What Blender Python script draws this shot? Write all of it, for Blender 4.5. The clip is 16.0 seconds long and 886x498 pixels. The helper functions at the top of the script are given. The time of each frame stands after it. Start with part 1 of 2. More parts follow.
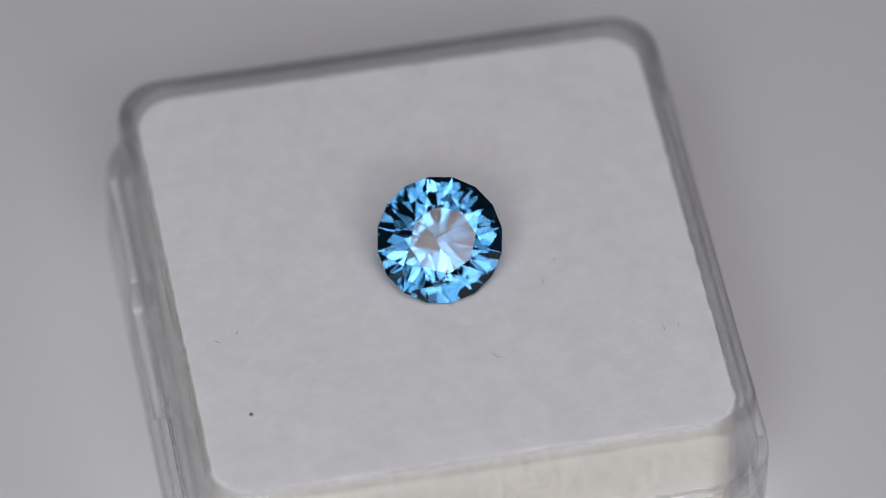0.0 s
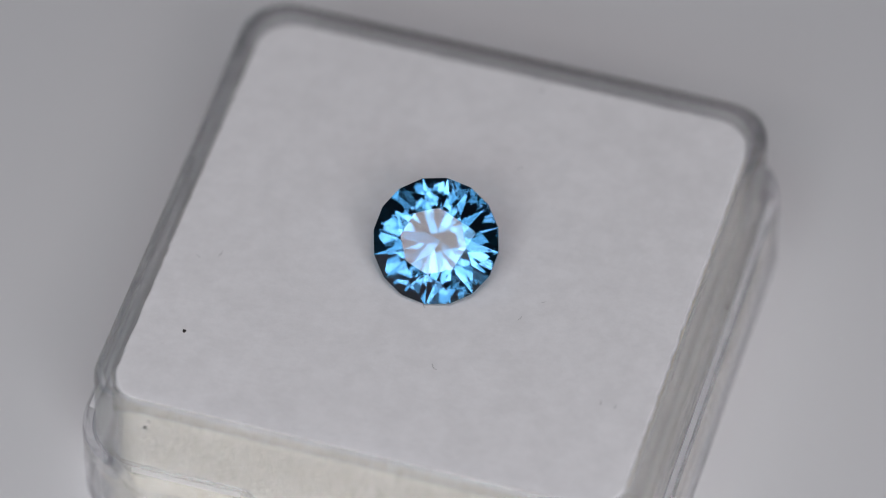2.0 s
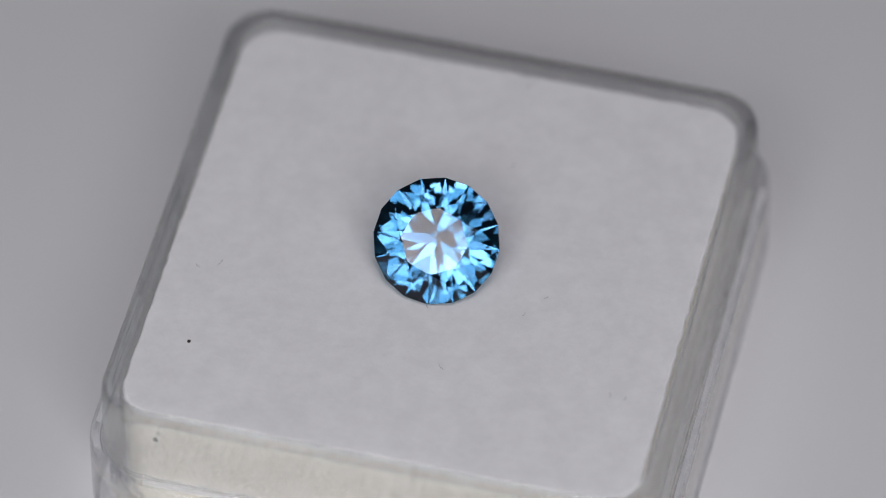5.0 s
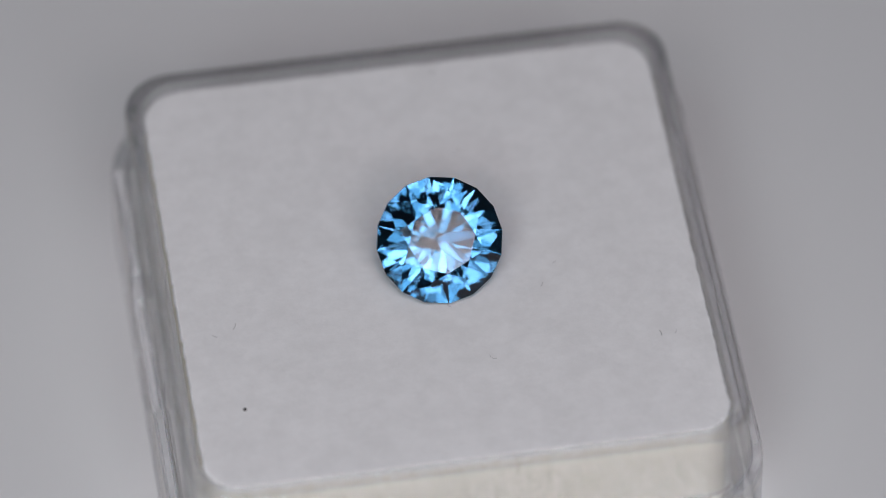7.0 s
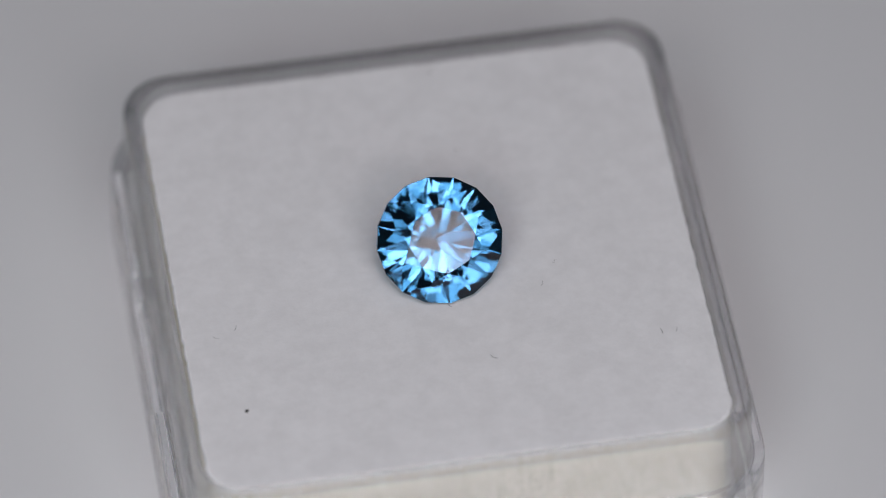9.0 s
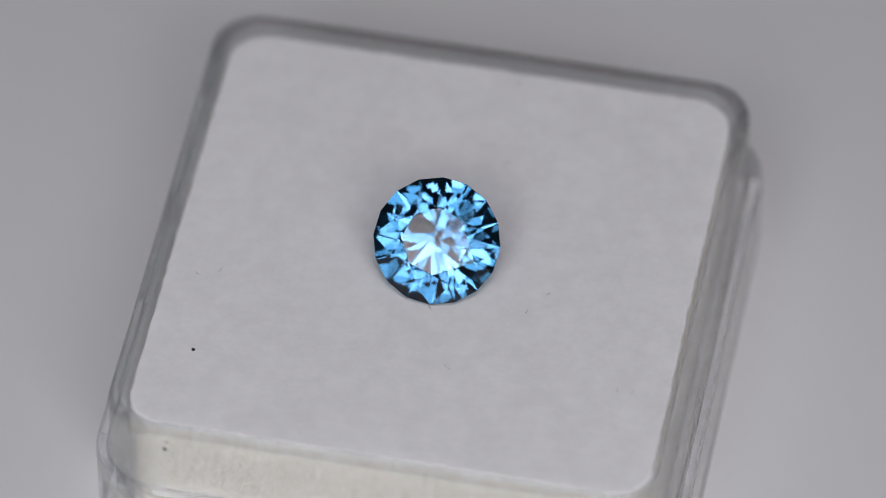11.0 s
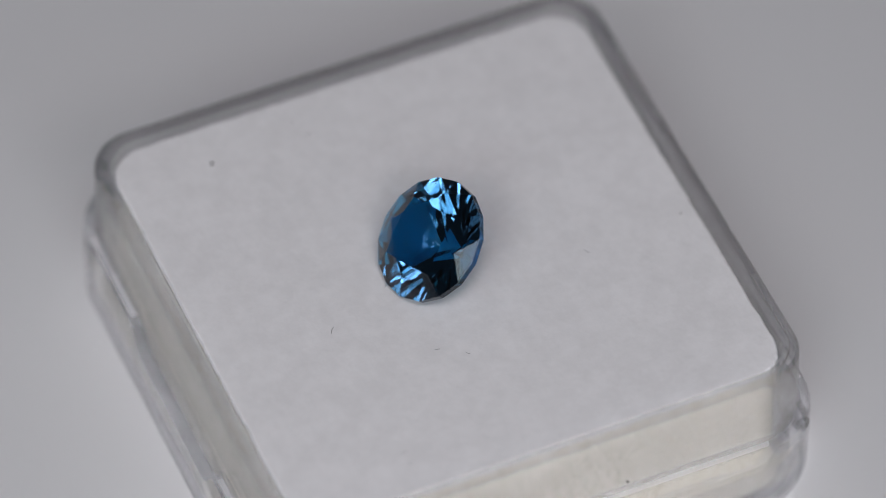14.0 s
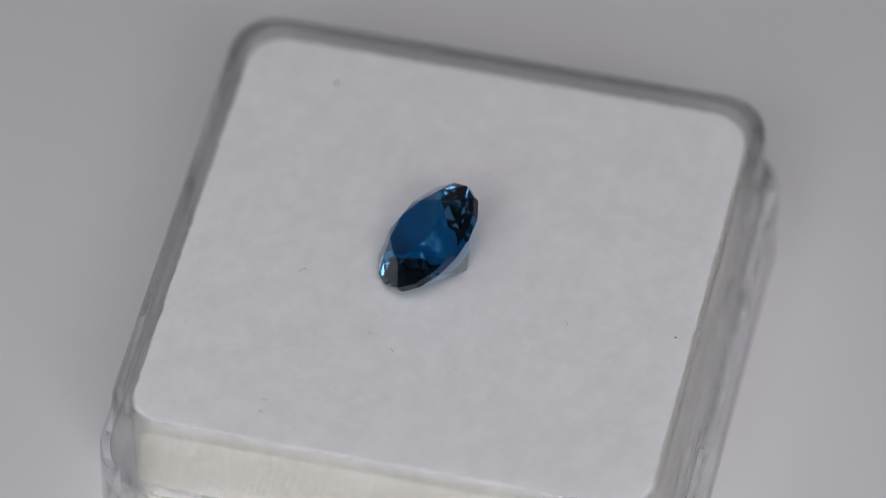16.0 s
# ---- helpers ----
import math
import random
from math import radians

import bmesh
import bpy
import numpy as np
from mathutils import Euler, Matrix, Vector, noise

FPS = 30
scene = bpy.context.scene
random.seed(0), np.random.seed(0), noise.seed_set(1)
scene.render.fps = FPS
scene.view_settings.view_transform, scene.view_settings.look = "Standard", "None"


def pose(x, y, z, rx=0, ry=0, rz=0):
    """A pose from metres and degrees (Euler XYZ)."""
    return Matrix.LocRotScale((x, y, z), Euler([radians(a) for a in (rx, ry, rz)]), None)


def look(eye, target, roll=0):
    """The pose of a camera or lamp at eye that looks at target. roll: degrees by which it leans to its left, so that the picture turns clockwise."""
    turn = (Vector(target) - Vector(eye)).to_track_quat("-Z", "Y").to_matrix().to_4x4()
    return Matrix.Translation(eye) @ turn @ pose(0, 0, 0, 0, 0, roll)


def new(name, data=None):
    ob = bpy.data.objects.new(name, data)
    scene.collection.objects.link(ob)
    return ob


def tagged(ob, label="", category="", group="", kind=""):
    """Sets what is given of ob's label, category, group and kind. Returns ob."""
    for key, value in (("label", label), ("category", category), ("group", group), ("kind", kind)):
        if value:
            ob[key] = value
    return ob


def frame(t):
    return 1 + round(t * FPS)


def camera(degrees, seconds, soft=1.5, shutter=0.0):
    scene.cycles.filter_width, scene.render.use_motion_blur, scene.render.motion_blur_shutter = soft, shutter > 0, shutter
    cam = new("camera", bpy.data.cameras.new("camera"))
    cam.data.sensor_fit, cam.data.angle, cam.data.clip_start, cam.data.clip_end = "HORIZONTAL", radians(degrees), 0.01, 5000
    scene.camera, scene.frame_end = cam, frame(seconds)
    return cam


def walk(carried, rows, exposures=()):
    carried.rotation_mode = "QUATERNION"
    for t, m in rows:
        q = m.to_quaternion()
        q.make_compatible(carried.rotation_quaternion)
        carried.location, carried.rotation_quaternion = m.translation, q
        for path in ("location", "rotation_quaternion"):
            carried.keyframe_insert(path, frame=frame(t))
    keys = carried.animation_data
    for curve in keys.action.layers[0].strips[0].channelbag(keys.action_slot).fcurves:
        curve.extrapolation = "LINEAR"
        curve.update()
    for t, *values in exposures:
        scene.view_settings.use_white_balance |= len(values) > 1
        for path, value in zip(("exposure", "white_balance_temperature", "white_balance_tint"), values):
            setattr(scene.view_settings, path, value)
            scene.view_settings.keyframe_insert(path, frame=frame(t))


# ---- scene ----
cam = camera(8.0, 16.0, soft=0.8)
cam.data.dof.use_dof = True
cam.data.dof.focus_distance = 0.3250
cam.data.dof.aperture_fstop = 19.0
EYE = pose(0.00041, -0.21006, 0.25126, 90 - 49.96, 0, 0)
walk(cam, [(0, EYE), (16, EYE)])

# ---- light: soft panels round the lens, a dim neutral room ----
MM = 0.001
world = bpy.data.worlds.new("studio")
scene.world = world
world.use_nodes = True
world.node_tree.nodes["Background"].inputs[0].default_value = (0.93, 0.95, 1.0, 1)
world.node_tree.nodes["Background"].inputs[1].default_value = 0.025


def panel(name, eye, target, sx, sy, radiance, color):
    data = bpy.data.lights.new(name, "AREA")
    data.shape, data.size, data.size_y = "RECTANGLE", sx, sy
    data.energy = radiance * math.pi * sx * sy
    data.color = color
    ob = new(name, data)
    ob.matrix_world = look(eye, target)
    return ob


AIM = Vector((0.0002, -0.0003, 0.0024))
LENS_UP = Vector((0, math.sin(radians(49.96)), math.cos(radians(49.96))))
LENS_SIDE = Vector((1, 0, 0))
LENS_BACK = Vector((0, -math.cos(radians(49.96)), math.sin(radians(49.96))))


def beside_lens(name, right, up, wide, high, radiance, color):
    """A soft panel at these degrees off the line of sight, facing the gem."""
    d = 0.34
    at = AIM + LENS_BACK * d + LENS_SIDE * d * math.tan(radians(right)) + LENS_UP * d * math.tan(radians(up))
    return panel(name, at, AIM, 2 * d * math.tan(radians(wide / 2)), 2 * d * math.tan(radians(high / 2)), radiance, color)


# a ring of soft panels round the lens, dark below it: brighter above and at its sides, dimmer and cooler between
PINK, WARM, COOL = (1.1, 0.95, 1.0), (1.045, 0.975, 1.0), (0.84, 1.02, 1.08)
beside_lens("lamp_top", 1.5, 12.2, 13, 14.4, 11.3, PINK)
beside_lens("lamp_left", -15.75, -4.5, 22.5, 8, 6.8, WARM)
beside_lens("lamp_right", 17.2, -7.3, 18.5, 12.6, 6.4, WARM)
beside_lens("lamp_upper_left", -21, 12, 16, 12, 3.5, COOL)
beside_lens("lamp_upper_left", -8.5, 7.5, 6, 13, 3.5, COOL)
beside_lens("lamp_upper_right", 16.8, 11.8, 16.5, 10.5, 3.5, COOL)
beside_lens("lamp_upper_right", 6.5, 3, 4, 4, 3.5, COOL)
beside_lens("lamp_lower_left", -16, -16, 20, 12, 3.5, COOL)
beside_lens("lamp_lower_right", 4.5, -13, 4, 12, 3.5, COOL)
beside_lens("lamp_lower_right", 11.2, -17.5, 9.5, 8, 1.6, COOL)
beside_lens("lamp_lower_right", 23, -20, 10, 11, 3.5, COOL)


# ---- materials ----
class Nodes:
    """A short way to write a node material."""

    def __init__(self, name):
        self.m = bpy.data.materials.new(name)
        self.m.use_nodes = True
        self.t = self.m.node_tree
        self.p = self.t.nodes["Principled BSDF"]

    def node(self, kind, **values):
        n = self.t.nodes.new(kind)
        for k, v in values.items():
            if k in n.inputs:
                n.inputs[k].default_value = v
        return n

    def link(self, a, b):
        self.t.links.new(a, b)

    def coords(self):
        return self.t.nodes.new("ShaderNodeTexCoord").outputs["Object"]

    def noise(self, scale, detail=4.0, rough=0.55, at=None):
        n = self.node("ShaderNodeTexNoise", Scale=scale, Detail=detail, Roughness=rough)
        self.link(at or self.coords(), n.inputs["Vector"])
        return n.outputs["Fac"]

    def ramp(self, fac, stops):
        n = self.t.nodes.new("ShaderNodeValToRGB")
        while len(n.color_ramp.elements) < len(stops):
            n.color_ramp.elements.new(0.5)
        for e, (pos, col) in zip(n.color_ramp.elements, stops):
            e.position, e.color = pos, (*col, 1)
        self.link(fac, n.inputs[0])
        return n.outputs[0]

    def mix(self, fac, a, b, blend="MIX"):
        n = self.t.nodes.new("ShaderNodeMix")
        n.data_type, n.blend_type = "RGBA", blend
        for s, v in ((n.inputs[0], fac), (n.inputs[6], a), (n.inputs[7], b)):
            if isinstance(v, (int, float)):
                s.default_value = v
            elif isinstance(v, tuple):
                s.default_value = (*v, 1)
            else:
                self.link(v, s)
        return n.outputs[2]

    def bump(self, height, strength, distance, normal=None):
        n = self.node("ShaderNodeBump", Strength=strength, Distance=distance)
        self.link(height, n.inputs["Height"])
        if normal:
            self.link(normal, n.inputs["Normal"])
        return n.outputs["Normal"]


def mat_foam_top():
    s = Nodes("white_foam")
    s.p.inputs["Roughness"].default_value = 0.95
    s.p.inputs["Specular IOR Level"].default_value = 0.15
    s.p.inputs["Sheen Weight"].default_value = 0.15
    big = s.noise(160, 4, 0.6)
    fine = s.noise(2600, 5, 0.7)
    col = s.ramp(big, [(0.3, (0.765, 0.757, 0.768)), (0.7, (0.815, 0.806, 0.82))])
    col = s.mix(0.10, col, s.ramp(fine, [(0.3, (0.62, 0.61, 0.62)), (0.7, (0.9, 0.89, 0.9))]))
    mott = s.noise(900, 4, 0.65)
    col = s.mix(0.5, col, s.ramp(mott, [(0.35, (0.725, 0.715, 0.725)), (0.65, (0.845, 0.835, 0.85))]))
    s.link(col, s.p.inputs["Base Color"])
    n = s.bump(fine, 0.25, 0.00006)
    s.link(n, s.p.inputs["Normal"])
    return s.m


def mat_foam_side():
    s = Nodes("cream_foam")
    s.p.inputs["Roughness"].default_value = 0.95
    s.p.inputs["Specular IOR Level"].default_value = 0.1
    big = s.noise(220, 5, 0.65)
    fine = s.noise(2200, 5, 0.7)
    col = s.ramp(big, [(0.32, (0.72, 0.67, 0.56)), (0.68, (0.83, 0.79, 0.69))])
    col = s.mix(0.35, col, s.ramp(fine, [(0.35, (0.55, 0.5, 0.4)), (0.6, (0.90, 0.88, 0.82))]))
    cells = s.noise(3100, 2, 0.5)
    where = s.ramp(s.noise(170, 3, 0.5), [(0.42, (0, 0, 0)), (0.62, (1, 1, 1))])
    pits = s.ramp(cells, [(0.57, (1, 1, 1)), (0.66, (0.5, 0.46, 0.38))])
    col = s.mix(where, col, s.mix(0.6, col, pits, "MULTIPLY"))
    specks = s.ramp(s.noise(4300, 1, 0.4), [(0.68, (0, 0, 0)), (0.74, (1, 1, 1))])
    col = s.mix(specks, col, (0.9, 0.89, 0.85))
    s.link(col, s.p.inputs["Base Color"])
    s.link(s.bump(cells, 0.6, 0.00012, s.bump(fine, 0.5, 0.00012)), s.p.inputs["Normal"])
    return s.m


def mat_ledge_shine():
    # milky plastic whose colour stands in for the light the clear ledge reflects
    s = Nodes("ledge_shine_plastic")
    s.p.inputs["Base Color"].default_value = (0.9, 0.9, 0.91, 1)
    s.p.inputs["Transmission Weight"].default_value = 0.72
    s.p.inputs["IOR"].default_value = 1.49
    s.p.inputs["Roughness"].default_value = 0.35
    s.link(s.bump(s.noise(700, 4, 0.6), 0.3, 0.0001), s.p.inputs["Normal"])
    return s.m


def mat_plastic():
    s = Nodes("clear_plastic")
    s.p.inputs["Base Color"].default_value = (0.93, 0.935, 0.945, 1)
    s.p.inputs["Transmission Weight"].default_value = 1.0
    s.p.inputs["IOR"].default_value = 1.49
    n = s.noise(900, 5, 0.7)
    rough = s.node("ShaderNodeMapRange")
    s.link(n, rough.inputs[0])
    for i, v in ((1, 0.35), (2, 0.75), (3, 0.03), (4, 0.12)):
        rough.inputs[i].default_value = v
    s.link(rough.outputs[0], s.p.inputs["Roughness"])
    s.link(s.bump(s.noise(180, 3, 0.5), 0.25, 0.0002), s.p.inputs["Normal"])
    # thin moulded walls bend the light only a little: some of it goes straight through
    clear = s.node("ShaderNodeBsdfTransparent", Color=(0.93, 0.93, 0.94, 1))
    mix = s.node("ShaderNodeMixShader", Fac=0.46)
    s.link(s.p.outputs[0], mix.inputs[1])
    s.link(clear.outputs[0], mix.inputs[2])
    s.link(mix.outputs[0], s.t.nodes["Material Output"].inputs["Surface"])
    return s.m


def mat_gem(name, tint):
    s = Nodes(name)
    s.p.inputs["Base Color"].default_value = (*tint, 1)
    s.p.inputs["Transmission Weight"].default_value = 1.0
    s.p.inputs["IOR"].default_value = 1.651
    s.p.inputs["Specular Tint"].default_value = (0.72, 0.72, 0.74, 1)
    s.p.inputs["Roughness"].default_value = 0.0
    return s.m


def mat_sheet():
    s = Nodes("white_sheet")
    s.p.inputs["Roughness"].default_value = 0.7
    s.p.inputs["Specular IOR Level"].default_value = 0.3
    big = s.noise(9, 3, 0.5)
    col = s.ramp(big, [(0.3, (0.66, 0.66, 0.675)), (0.7, (0.71, 0.71, 0.72))])
    s.link(col, s.p.inputs["Base Color"])
    s.link(s.bump(s.noise(1500, 4, 0.6), 0.15, 0.00005), s.p.inputs["Normal"])
    return s.m


def mat_plain(name, col, rough=0.8):
    s = Nodes(name)
    s.p.inputs["Roughness"].default_value = rough
    fine = s.noise(4000, 3, 0.6)
    dark = tuple(c * 0.7 for c in col)
    s.link(s.ramp(fine, [(0.35, dark), (0.65, col)]), s.p.inputs["Base Color"])
    return s.m


FOAM_TOP, FOAM_SIDE, PLASTIC, LEDGE_SHINE, SHEET = mat_foam_top(), mat_foam_side(), mat_plastic(), mat_ledge_shine(), mat_sheet()
# one blue stone: light lost inside it is put into two tints
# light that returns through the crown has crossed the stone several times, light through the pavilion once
GEM, GEM_BACK = mat_gem("blue_gem", (0.042, 0.14, 0.27)), mat_gem("blue_gem_short_path", (0.02, 0.6, 1.0))
DUST = mat_plain("dark_dust", (0.035, 0.03, 0.028))
LINT = mat_plain("grey_lint", (0.3, 0.3, 0.31))


# ---- mesh helpers ----
def mesh_of(name, bm, material, smooth=None):
    bmesh.ops.recalc_face_normals(bm, faces=bm.faces[:])
    data = bpy.data.meshes.new(name)
    bm.to_mesh(data)
    bm.free()
    data.materials.append(material)
    if smooth is not None:
        data.shade_smooth()
        data.set_sharp_from_angle(angle=radians(smooth))
    return data


def part(name, bm, material, parent, label="", smooth=None):
    ob = new(name, mesh_of(name, bm, material, smooth))
    ob.parent = parent
    return tagged(ob, label)


RAMP = tuple(3.3 + 0.2125 * k for k in range(13))
SIDE = (-9.0,) + tuple(-a for a in reversed(RAMP)) + (-1.5, 1.5) + RAMP + (9.0,)


def ring(half, rad, z, n=10):
    """The outline of a square with round corners, in millimetres, from its half side and corner radius."""
    pts = []
    for k in range(4):
        turn = Matrix.Rotation(radians(90 * k), 3, "Z")
        flat = [(half, y) for y in SIDE]
        arc = [(half - rad + rad * math.cos(a), half - rad + rad * math.sin(a)) for a in (radians(90 * i / n) for i in range(n + 1))]
        pts += [turn @ Vector((x * MM, y * MM, z * MM)) for x, y in flat + arc]
    return pts


def loft(profile, closed, caps=False, n=10):
    """Rings of (half side, corner radius, height) joined one to the next."""
    bm = bmesh.new()
    loops = [[bm.verts.new(p) for p in ring(h, r, z, n)] for h, r, z in profile]
    pairs = list(zip(loops, loops[1:])) + ([(loops[-1], loops[0])] if closed else [])
    for a, b in pairs:
        for i in range(len(a)):
            j = (i + 1) % len(a)
            bm.faces.new((a[i], a[j], b[j], b[i]))
    if caps:
        bm.faces.new(loops[0])
        bm.faces.new(loops[-1])
    return bm


# ---- the turning of the table on which all stands ----
TURNS = [(0.0, 0.0), (0.080, 1.48), (1.827, -30.63), (3.516, 0.3), (4.929, -25.6), (6.619, 5.3), (7.987, -19.6), (9.436, 6.9), (16.0, -113.85)]
AHEAD = 10.6


def turned(t):
    for (t0, a0), (t1, a1) in zip(TURNS, TURNS[1:]):
        if t <= t1:
            return AHEAD + a0 + (a1 - a0) * (t - t0) / (t1 - t0)
    return AHEAD + TURNS[-1][1]


def turn_times():
    times = {0.0, 16.0}
    for t, _ in TURNS[1:-1]:
        times |= {round(t - 1 / 15, 4), round(t, 4), round(t + 1 / 15, 4)}
    for i in range(1, 64):
        t = i / 4
        if all(abs(t - k) > 0.12 for k, _ in TURNS[1:-1]):
            times.add(t)
    return sorted(x for x in times if x >= 0)


MOVING = []


def carried_thing(name, x, y, z, rx=0, ry=0, rz=0):
    """An Empty at its base, in millimetres on the turning box."""
    ob = new(name)
    ob.empty_display_size = 0.002
    base = pose(x * MM, y * MM, z * MM, rx, ry, rz)
    MOVING.append((ob, base))
    return ob


# ---- setting: one white sheet that sweeps up far behind ----
FLOOR = -9.05


def sheet():
    bm = bmesh.new()
    path = [(-0.9, 0.0), (-0.2, 0.0), (0.3, 0.0), (0.6, 0.0)]
    for i in range(1, 13):
        a = radians(90 * i / 12)
        path.append((0.6 + 0.25 * math.sin(a), 0.25 - 0.25 * math.cos(a)))
    path.append((0.85, 0.9))
    rows = [[bm.verts.new((x, y, z + FLOOR * MM)) for x in (-0.9, -0.3, 0.3, 0.9)] for y, z in path]
    for a, b in zip(rows, rows[1:]):
        for i in range(3):
            bm.faces.new((a[i], a[i + 1], b[i + 1], b[i]))
    ob = new("ground", mesh_of("ground", bm, SHEET, 40))
    return tagged(ob, "smooth white seamless studio sheet under the box", "ground", kind="structure")


sheet()

# ---- the box ----
CX, CY = -0.1, 0.47


def gem_box():
    box = tagged(carried_thing("gem_box", CX, CY, FLOOR), "open clear plastic gem box base with stepped walls", "box")
    up = -FLOOR
    prof = [
        (13.66, 1.95, -0.6), (13.68, 2.0, 0.3), (13.72, 2.05, 0.52), (13.82, 2.12, 0.64), (13.95, 2.2, 0.66), (14.02, 2.25, 0.58), (14.2, 2.35, 0.57), (14.27, 2.4, 0.56), (14.43, 2.5, 0.4), (14.46, 2.53, 0.3), (14.47, 2.55, 0.0),
        (14.56, 2.7, -3.3), (14.6, 2.75, -3.62), (14.7, 2.85, -3.73), (14.82, 3.05, -3.76), (15.12, 3.45, -3.79), (15.3, 3.72, -3.9), (15.38, 3.95, -4.12),
        (15.42, 4.1, -8.55), (15.32, 4.05, -8.88), (15.1, 3.9, -9.05), (14.7, 3.6, -9.05),
        (14.55, 3.5, -8.8), (14.5, 3.4, -6.2), (14.3, 3.2, -5.9), (13.9, 2.5, -5.75), (13.78, 2.2, -5.5),
    ]
    bm = loft([(h, r, z + up) for h, r, z in prof], True)
    # a finger recess lowers the step along the middle of three sides
    for v in bm.verts:
        x, y, z = v.co.x / MM, v.co.y / MM, v.co.z / MM - up
        if -4.4 < z < -3.0:
            along, start = (abs(x), 5.85) if abs(y) > 14.0 else (abs(y) if x < -14.0 else 99.0, 5.0)
            u = min(1.0, max(0.0, (start - along) / 1.7))
            v.co.z -= 1.6 * MM * u * u * (3 - 2 * u)
    shell = part("shell", bm, PLASTIC, box, "clear stepped plastic wall with rounded rim", smooth=35)
    shell.visible_shadow = False
    # light caught along the step's moulded ledge, put in as whiter, rougher plastic
    shell.data.materials.append(LEDGE_SHINE)
    for f in shell.data.polygons:
        c = f.center / MM
        wide, along = max(abs(c.x), abs(c.y)), min(abs(c.x), abs(c.y))
        sunk = along < 5.9 and abs(c.y) > abs(c.x)
        if f.normal.z > 0.75 and 14.8 < wide < 15.14 and along < 11.4 and not sunk:
            f.material_index = 1
    part("base_plate", loft([(h, r, z + up) for h, r, z in [(14.2, 3.4, -9.0), (14.4, 3.6, -8.85), (14.4, 3.6, -8.5), (14.2, 3.4, -8.35)]], False, True), PLASTIC, box, "clear flat bottom", smooth=35)
    # hinge lugs stand proud of the step at the two rear corners
    for side in (-1, 1):
        bm = bmesh.new()
        bmesh.ops.create_cone(bm, cap_ends=True, segments=20, radius1=0.45 * MM, radius2=0.45 * MM, depth=1.6 * MM, matrix=pose(side * 13.4 * MM, 14.1 * MM, (up - 4.5) * MM, 0, 90, 0))
        bmesh.ops.bevel(bm, geom=[e for e in bm.edges if e.calc_face_angle(0) > 0.8], offset=0.2 * MM, segments=2, affect="EDGES")
        part("hinge_peg", bm, PLASTIC, box, "small clear hinge peg", smooth=40).visible_shadow = False
    return box


PAD = 8.3


def foam_pad():
    pad = tagged(carried_thing("foam_pad", CX, CY, -PAD), "white flocked foam pad with cream sides filling the box", "foam pad")
    part("core", loft([(13.3, 1.9, 0.0), (13.5, 2.0, 0.15), (13.5, 2.0, PAD - 1.3), (13.42, 1.95, PAD - 0.5), (13.36, 1.9, PAD - 0.3)], False, True), FOAM_SIDE, pad, "cream foam side", smooth=40)
    # top skin: a fine sheet with a soft rounded edge that hangs over the core
    bm = bmesh.new()
    steps, r = 260, 2.0
    rows = []
    for i in range(steps + 1):
        row = []
        for k in range(steps + 1):
            # square grid pulled to a round-cornered outline, finest at its rim
            u, v = (math.sin(radians(90 * (2 * q / steps - 1) * 0.8)) / math.sin(radians(72)) for q in (i, k))
            m = max(abs(u), abs(v))
            half = 13.5
            x, y = u * half, v * half
            ox, oy = abs(x) - (half - r) * m, abs(y) - (half - r) * m
            if m > 0 and ox > 0 and oy > 0:
                d = math.hypot(ox, oy)
                q = max(ox, oy) / d
                x = math.copysign((half - r) * m + ox * q, x)
                y = math.copysign((half - r) * m + oy * q, y)
            drop = max(0.0, (m - 0.992) / 0.008)
            z = PAD - 0.22 * (1 - math.sqrt(max(0.0, 1 - min(1.0, drop) ** 2)))
            p = Vector((x, y, 0))
            z += 0.02 * noise.noise(p * 0.4) + 0.008 * noise.noise(p * 4.5)
            dent = math.hypot(x + CX - DENT[0], y + CY - DENT[1])
            z -= 0.08 * math.exp(-(dent / 1.1) ** 2)
            if m > 0.96:
                x += 0.05 * noise.noise(Vector((x, y, 3)) * 1.3) + 0.06 * noise.noise(Vector((x, y, 3)) * 4) + 0.05 * noise.noise(Vector((x, y, 5)) * 9)
                y += 0.05 * noise.noise(Vector((x, y, 9)) * 1.3) + 0.06 * noise.noise(Vector((x, y, 9)) * 4) + 0.05 * noise.noise(Vector((x, y, 7)) * 9)
            row.append(bm.verts.new((x * MM, y * MM, z * MM)))
        rows.append(row)
    for a, b in zip(rows, rows[1:]):
        for k in range(steps):
            bm.faces.new((a[k], b[k], b[k + 1], a[k + 1]))
    part("top_skin", bm, FOAM_TOP, pad, "soft white flocked top", smooth=50)
    return pad


DENT = (0.05, 1.69)


# ---- the gem ----
GEM_R = 3.29
PAVILION = 40.914


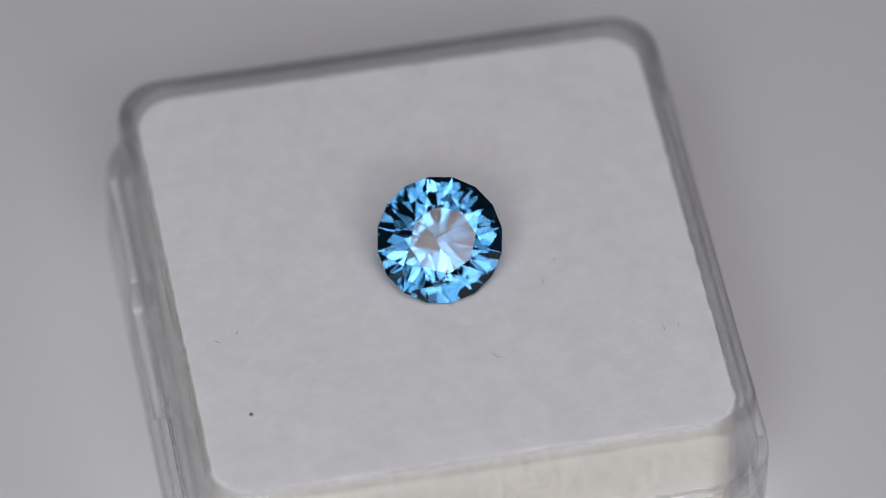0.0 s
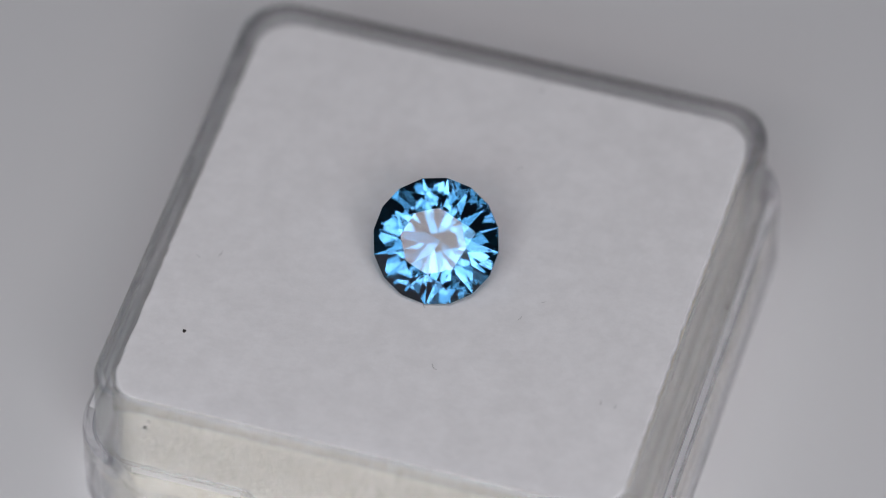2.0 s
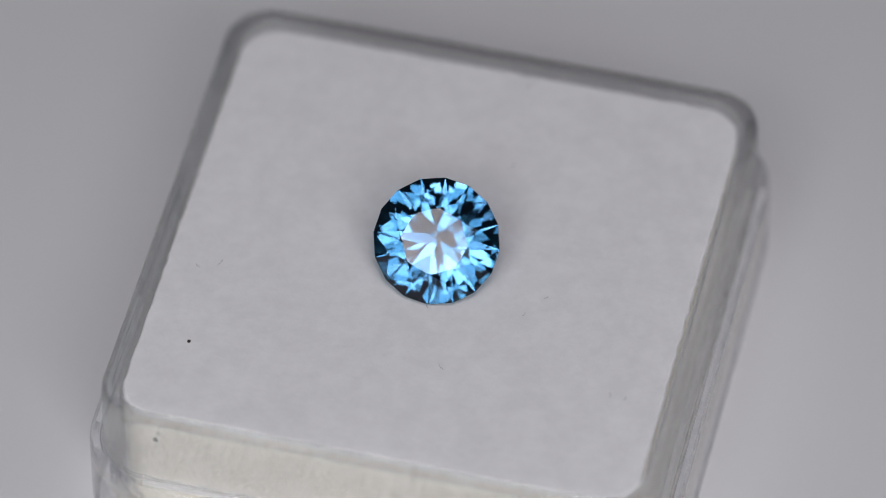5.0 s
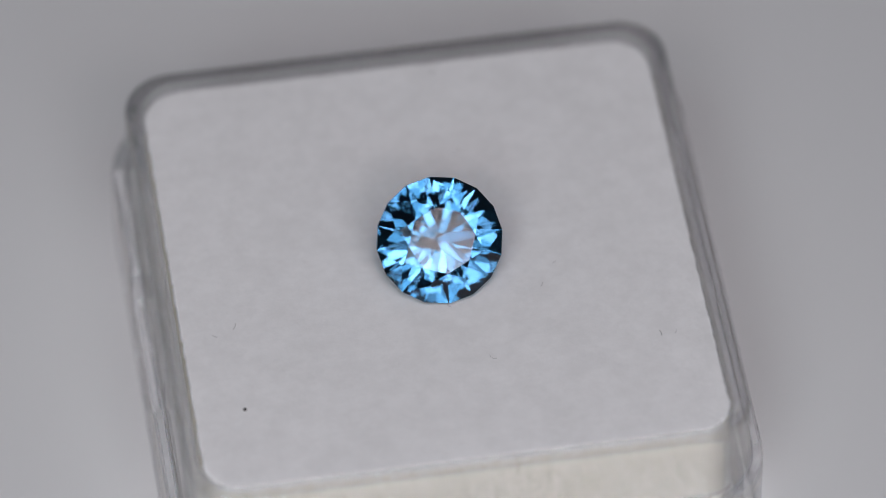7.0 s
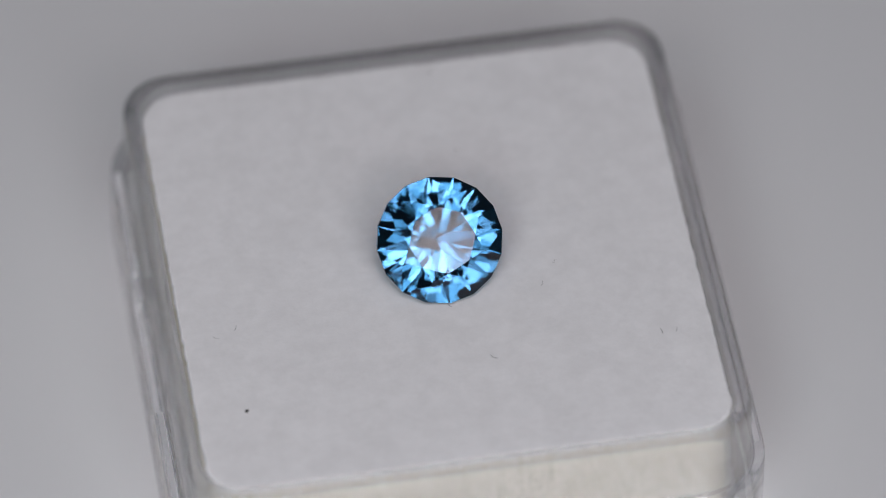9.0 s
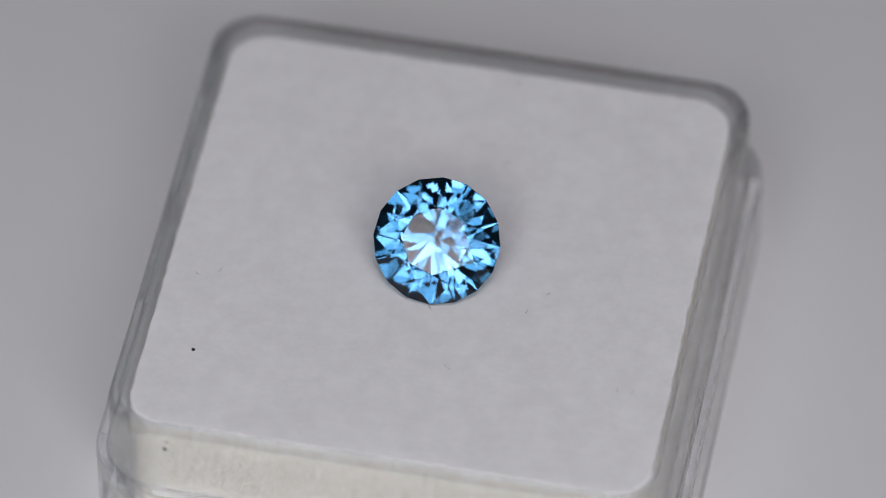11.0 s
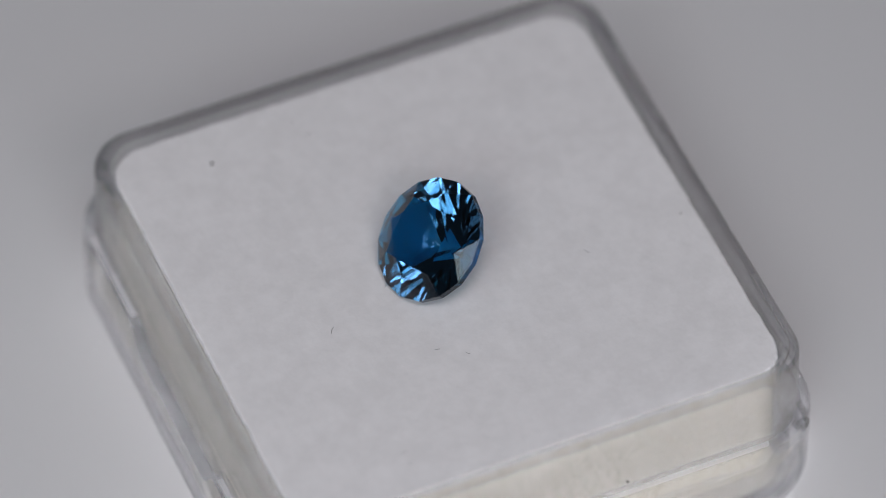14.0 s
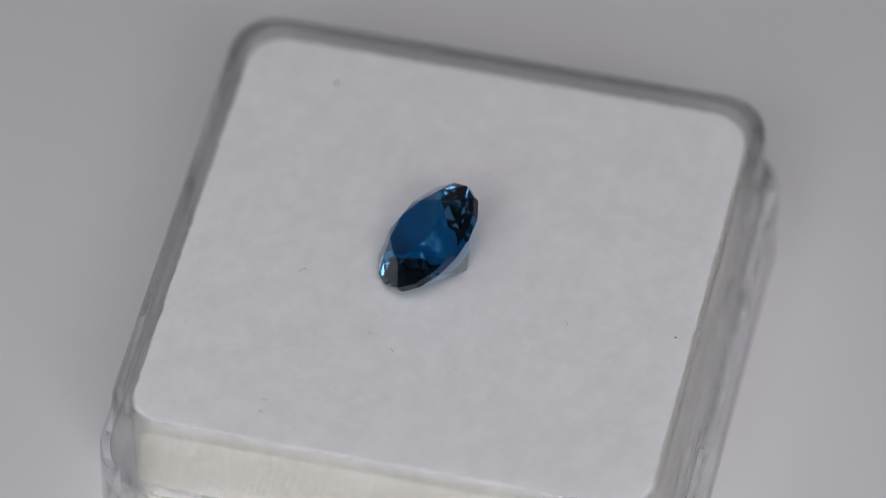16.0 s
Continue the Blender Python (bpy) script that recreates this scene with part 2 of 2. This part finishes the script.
def brilliant():
    """The facets of a round brilliant of radius 1, its girdle at height 0: eight-fold, with a sixteen-sided girdle."""
    g, flat, table_r = 0.052, math.cos(radians(11.25)), 0.532
    crown_a, pav_a = radians(29.14), radians(PAVILION)
    top = g + (1 - table_r) * math.tan(crown_a)
    facets = [("table", (0.0, 0.0, 1.0), top)]

    def facet(kind, az, tilt, r, z):
        a, up = radians(az), 1 if z >= 0 else -1
        no = (math.cos(a) * math.sin(tilt), math.sin(a) * math.sin(tilt), up * math.cos(tilt))
        facets.append((kind, no, r * math.sin(tilt) + abs(z) * math.cos(tilt)))

    for k in range(8):
        facet("crown", 45 * k, crown_a, 1.0, g)
        facet("crown", 22.5 + 45 * k, radians(16.0), table_r * math.cos(radians(22.5)), top)
        facet("pavilion", 45 * k, pav_a, 1.0, -g)
    for k in range(16):
        facet("crown", 11.25 + 22.5 * k, radians(34.53), flat, g)
        facet("pavilion", 11.25 + 22.5 * k, pav_a + radians(1.235), flat, -g)
        facet("girdle", 11.25 + 22.5 * k, radians(90), flat, 0.0)
    # corners: where three planes meet inside all the others
    no = np.array([f[1] for f in facets])
    off = np.array([f[2] for f in facets])
    tri = np.array([(a, b, c) for a in range(len(no)) for b in range(a) for c in range(b)])
    mats = no[tri]
    good = np.abs(np.linalg.det(mats)) > 1e-5
    pts = np.linalg.solve(mats[good], off[tri[good]][..., None])[..., 0]
    pts = pts[(pts @ no.T <= off + 1e-6).all(axis=1)]
    corners = []
    for q in pts:
        if all(np.abs(q - c).max() > 1e-4 for c in corners):
            corners.append(q)
    corners = np.array(corners)
    faces = []
    for kind, n, d in facets:
        n = np.array(n)
        on = [i for i in range(len(corners)) if abs(corners[i] @ n - d) < 3e-4]
        mid = corners[on].mean(axis=0)
        u = corners[on[0]] - mid
        v = np.cross(n, u)
        on.sort(key=lambda i: math.atan2((corners[i] - mid) @ v, (corners[i] - mid) @ u))
        faces.append((kind, on))
    return corners, faces


def gem_part(name, corners, faces, parent, label, material):
    mine = [on for kind, on in faces if kind == name]
    used = sorted({i for on in mine for i in on})
    at = {i: k for k, i in enumerate(used)}
    data = bpy.data.meshes.new(name)
    data.from_pydata([tuple(corners[i] * GEM_R * MM) for i in used], [], [[at[i] for i in on] for on in mine])
    data.materials.append(material)
    ob = new(name, data)
    ob.parent = parent
    return tagged(ob, label)


def gemstone():
    gem = tagged(carried_thing("gemstone", 0.171, -0.324, 2.34, 41.5, 0.157, 3.456), "blue round brilliant cut gemstone tilted on its pavilion", "gemstone")
    corners, faces = brilliant()
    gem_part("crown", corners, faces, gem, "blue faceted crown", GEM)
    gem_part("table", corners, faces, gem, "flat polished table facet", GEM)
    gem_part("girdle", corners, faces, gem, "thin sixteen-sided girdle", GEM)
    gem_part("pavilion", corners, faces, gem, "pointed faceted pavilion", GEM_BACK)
    return gem


gem_box()
foam_pad()
gemstone()


# ---- dust and lint on the foam ----
def dust_speck(x, y, z, size, label, seed):
    ob = carried_thing("dust_speck", x, y, z)
    bm = bmesh.new()
    bmesh.ops.create_icosphere(bm, subdivisions=2, radius=size * MM)
    for v in bm.verts:
        v.co *= 1 + 0.5 * noise.noise(v.co * 9000 + Vector((seed, 0, 0)))
        v.co.z *= 0.6
    part("grain", bm, DUST, ob, smooth=60)
    return tagged(ob, label, "dust", "specks of dust")


def lint_fibre(x, y, z, length, angle, bend, label):
    ob = carried_thing("lint_fibre", x, y, z, 0, 0, angle)
    bm = bmesh.new()
    r, loops = 0.009, []
    for i in range(9):
        u = i / 8 - 0.5
        c = (u * length, bend * (u * u * 4 - 1) * length, 0.02 + 0.05 * abs(u))
        loops.append([bm.verts.new((c[0] * MM, (c[1] + r * math.cos(k * math.tau / 5)) * MM, (c[2] + r * math.sin(k * math.tau / 5)) * MM)) for k in range(5)])
    for a, b in zip(loops, loops[1:]):
        for k in range(5):
            bm.faces.new((a[k], a[(k + 1) % 5], b[(k + 1) % 5], b[k]))
    bm.faces.new(loops[0])
    bm.faces.new(loops[-1])
    part("thread", bm, LINT, ob, smooth=60)
    return tagged(ob, label, "lint", "lint on the foam")


dust_speck(-11.0, -7.97, 0.03, 0.1, "tiny dark dust speck on the white foam", 1)
lint_fibre(1.97, -6.56, 0.03, 0.45, -40, 0.15, "short grey lint fibre on the white foam")
lint_fibre(-10.82, -2.52, 0.03, 0.4, 65, 0.1, "short grey lint fibre on the white foam")
lint_fibre(10.7, -6.34, 0.03, 0.35, 100, 0.1, "short grey lint fibre on the white foam")
lint_fibre(2.33, 7.55, 0.03, 0.35, 30, 0.1, "short grey lint fibre on the white foam")
lint_fibre(5.22, -2.18, 0.03, 0.3, 70, 0.1, "short grey lint fibre on the white foam")
lint_fibre(0.28, -2.8, 0.03, 0.4, -60, 0.1, "short grey lint fibre on the white foam")
dust_speck(1.91, 13.1, 0.03, 0.05, "tiny dark dust speck on the white foam", 2)
lint_fibre(-11.88, -3.0, 0.03, 0.3, -35, 0.1, "short grey lint fibre on the white foam")
lint_fibre(6.09, -0.81, 0.03, 0.25, 40, 0.1, "short grey lint fibre on the white foam")
lint_fibre(11.48, -6.35, 0.03, 0.25, 70, 0.1, "short grey lint fibre on the white foam")
dust_speck(-11.28, -13.1, -1.36, 0.12, "tiny dark dust speck on the cream side of the foam", 3)
dust_speck(14.56, 4.37, -3.33, 0.08, "tiny dark dust speck on the clear box wall", 4)


def motions():
    times = turn_times()
    for ob, base in MOVING:
        walk(ob, [(t, pose(0, 0, 0, 0, 0, turned(t)) @ base) for t in times])


motions()
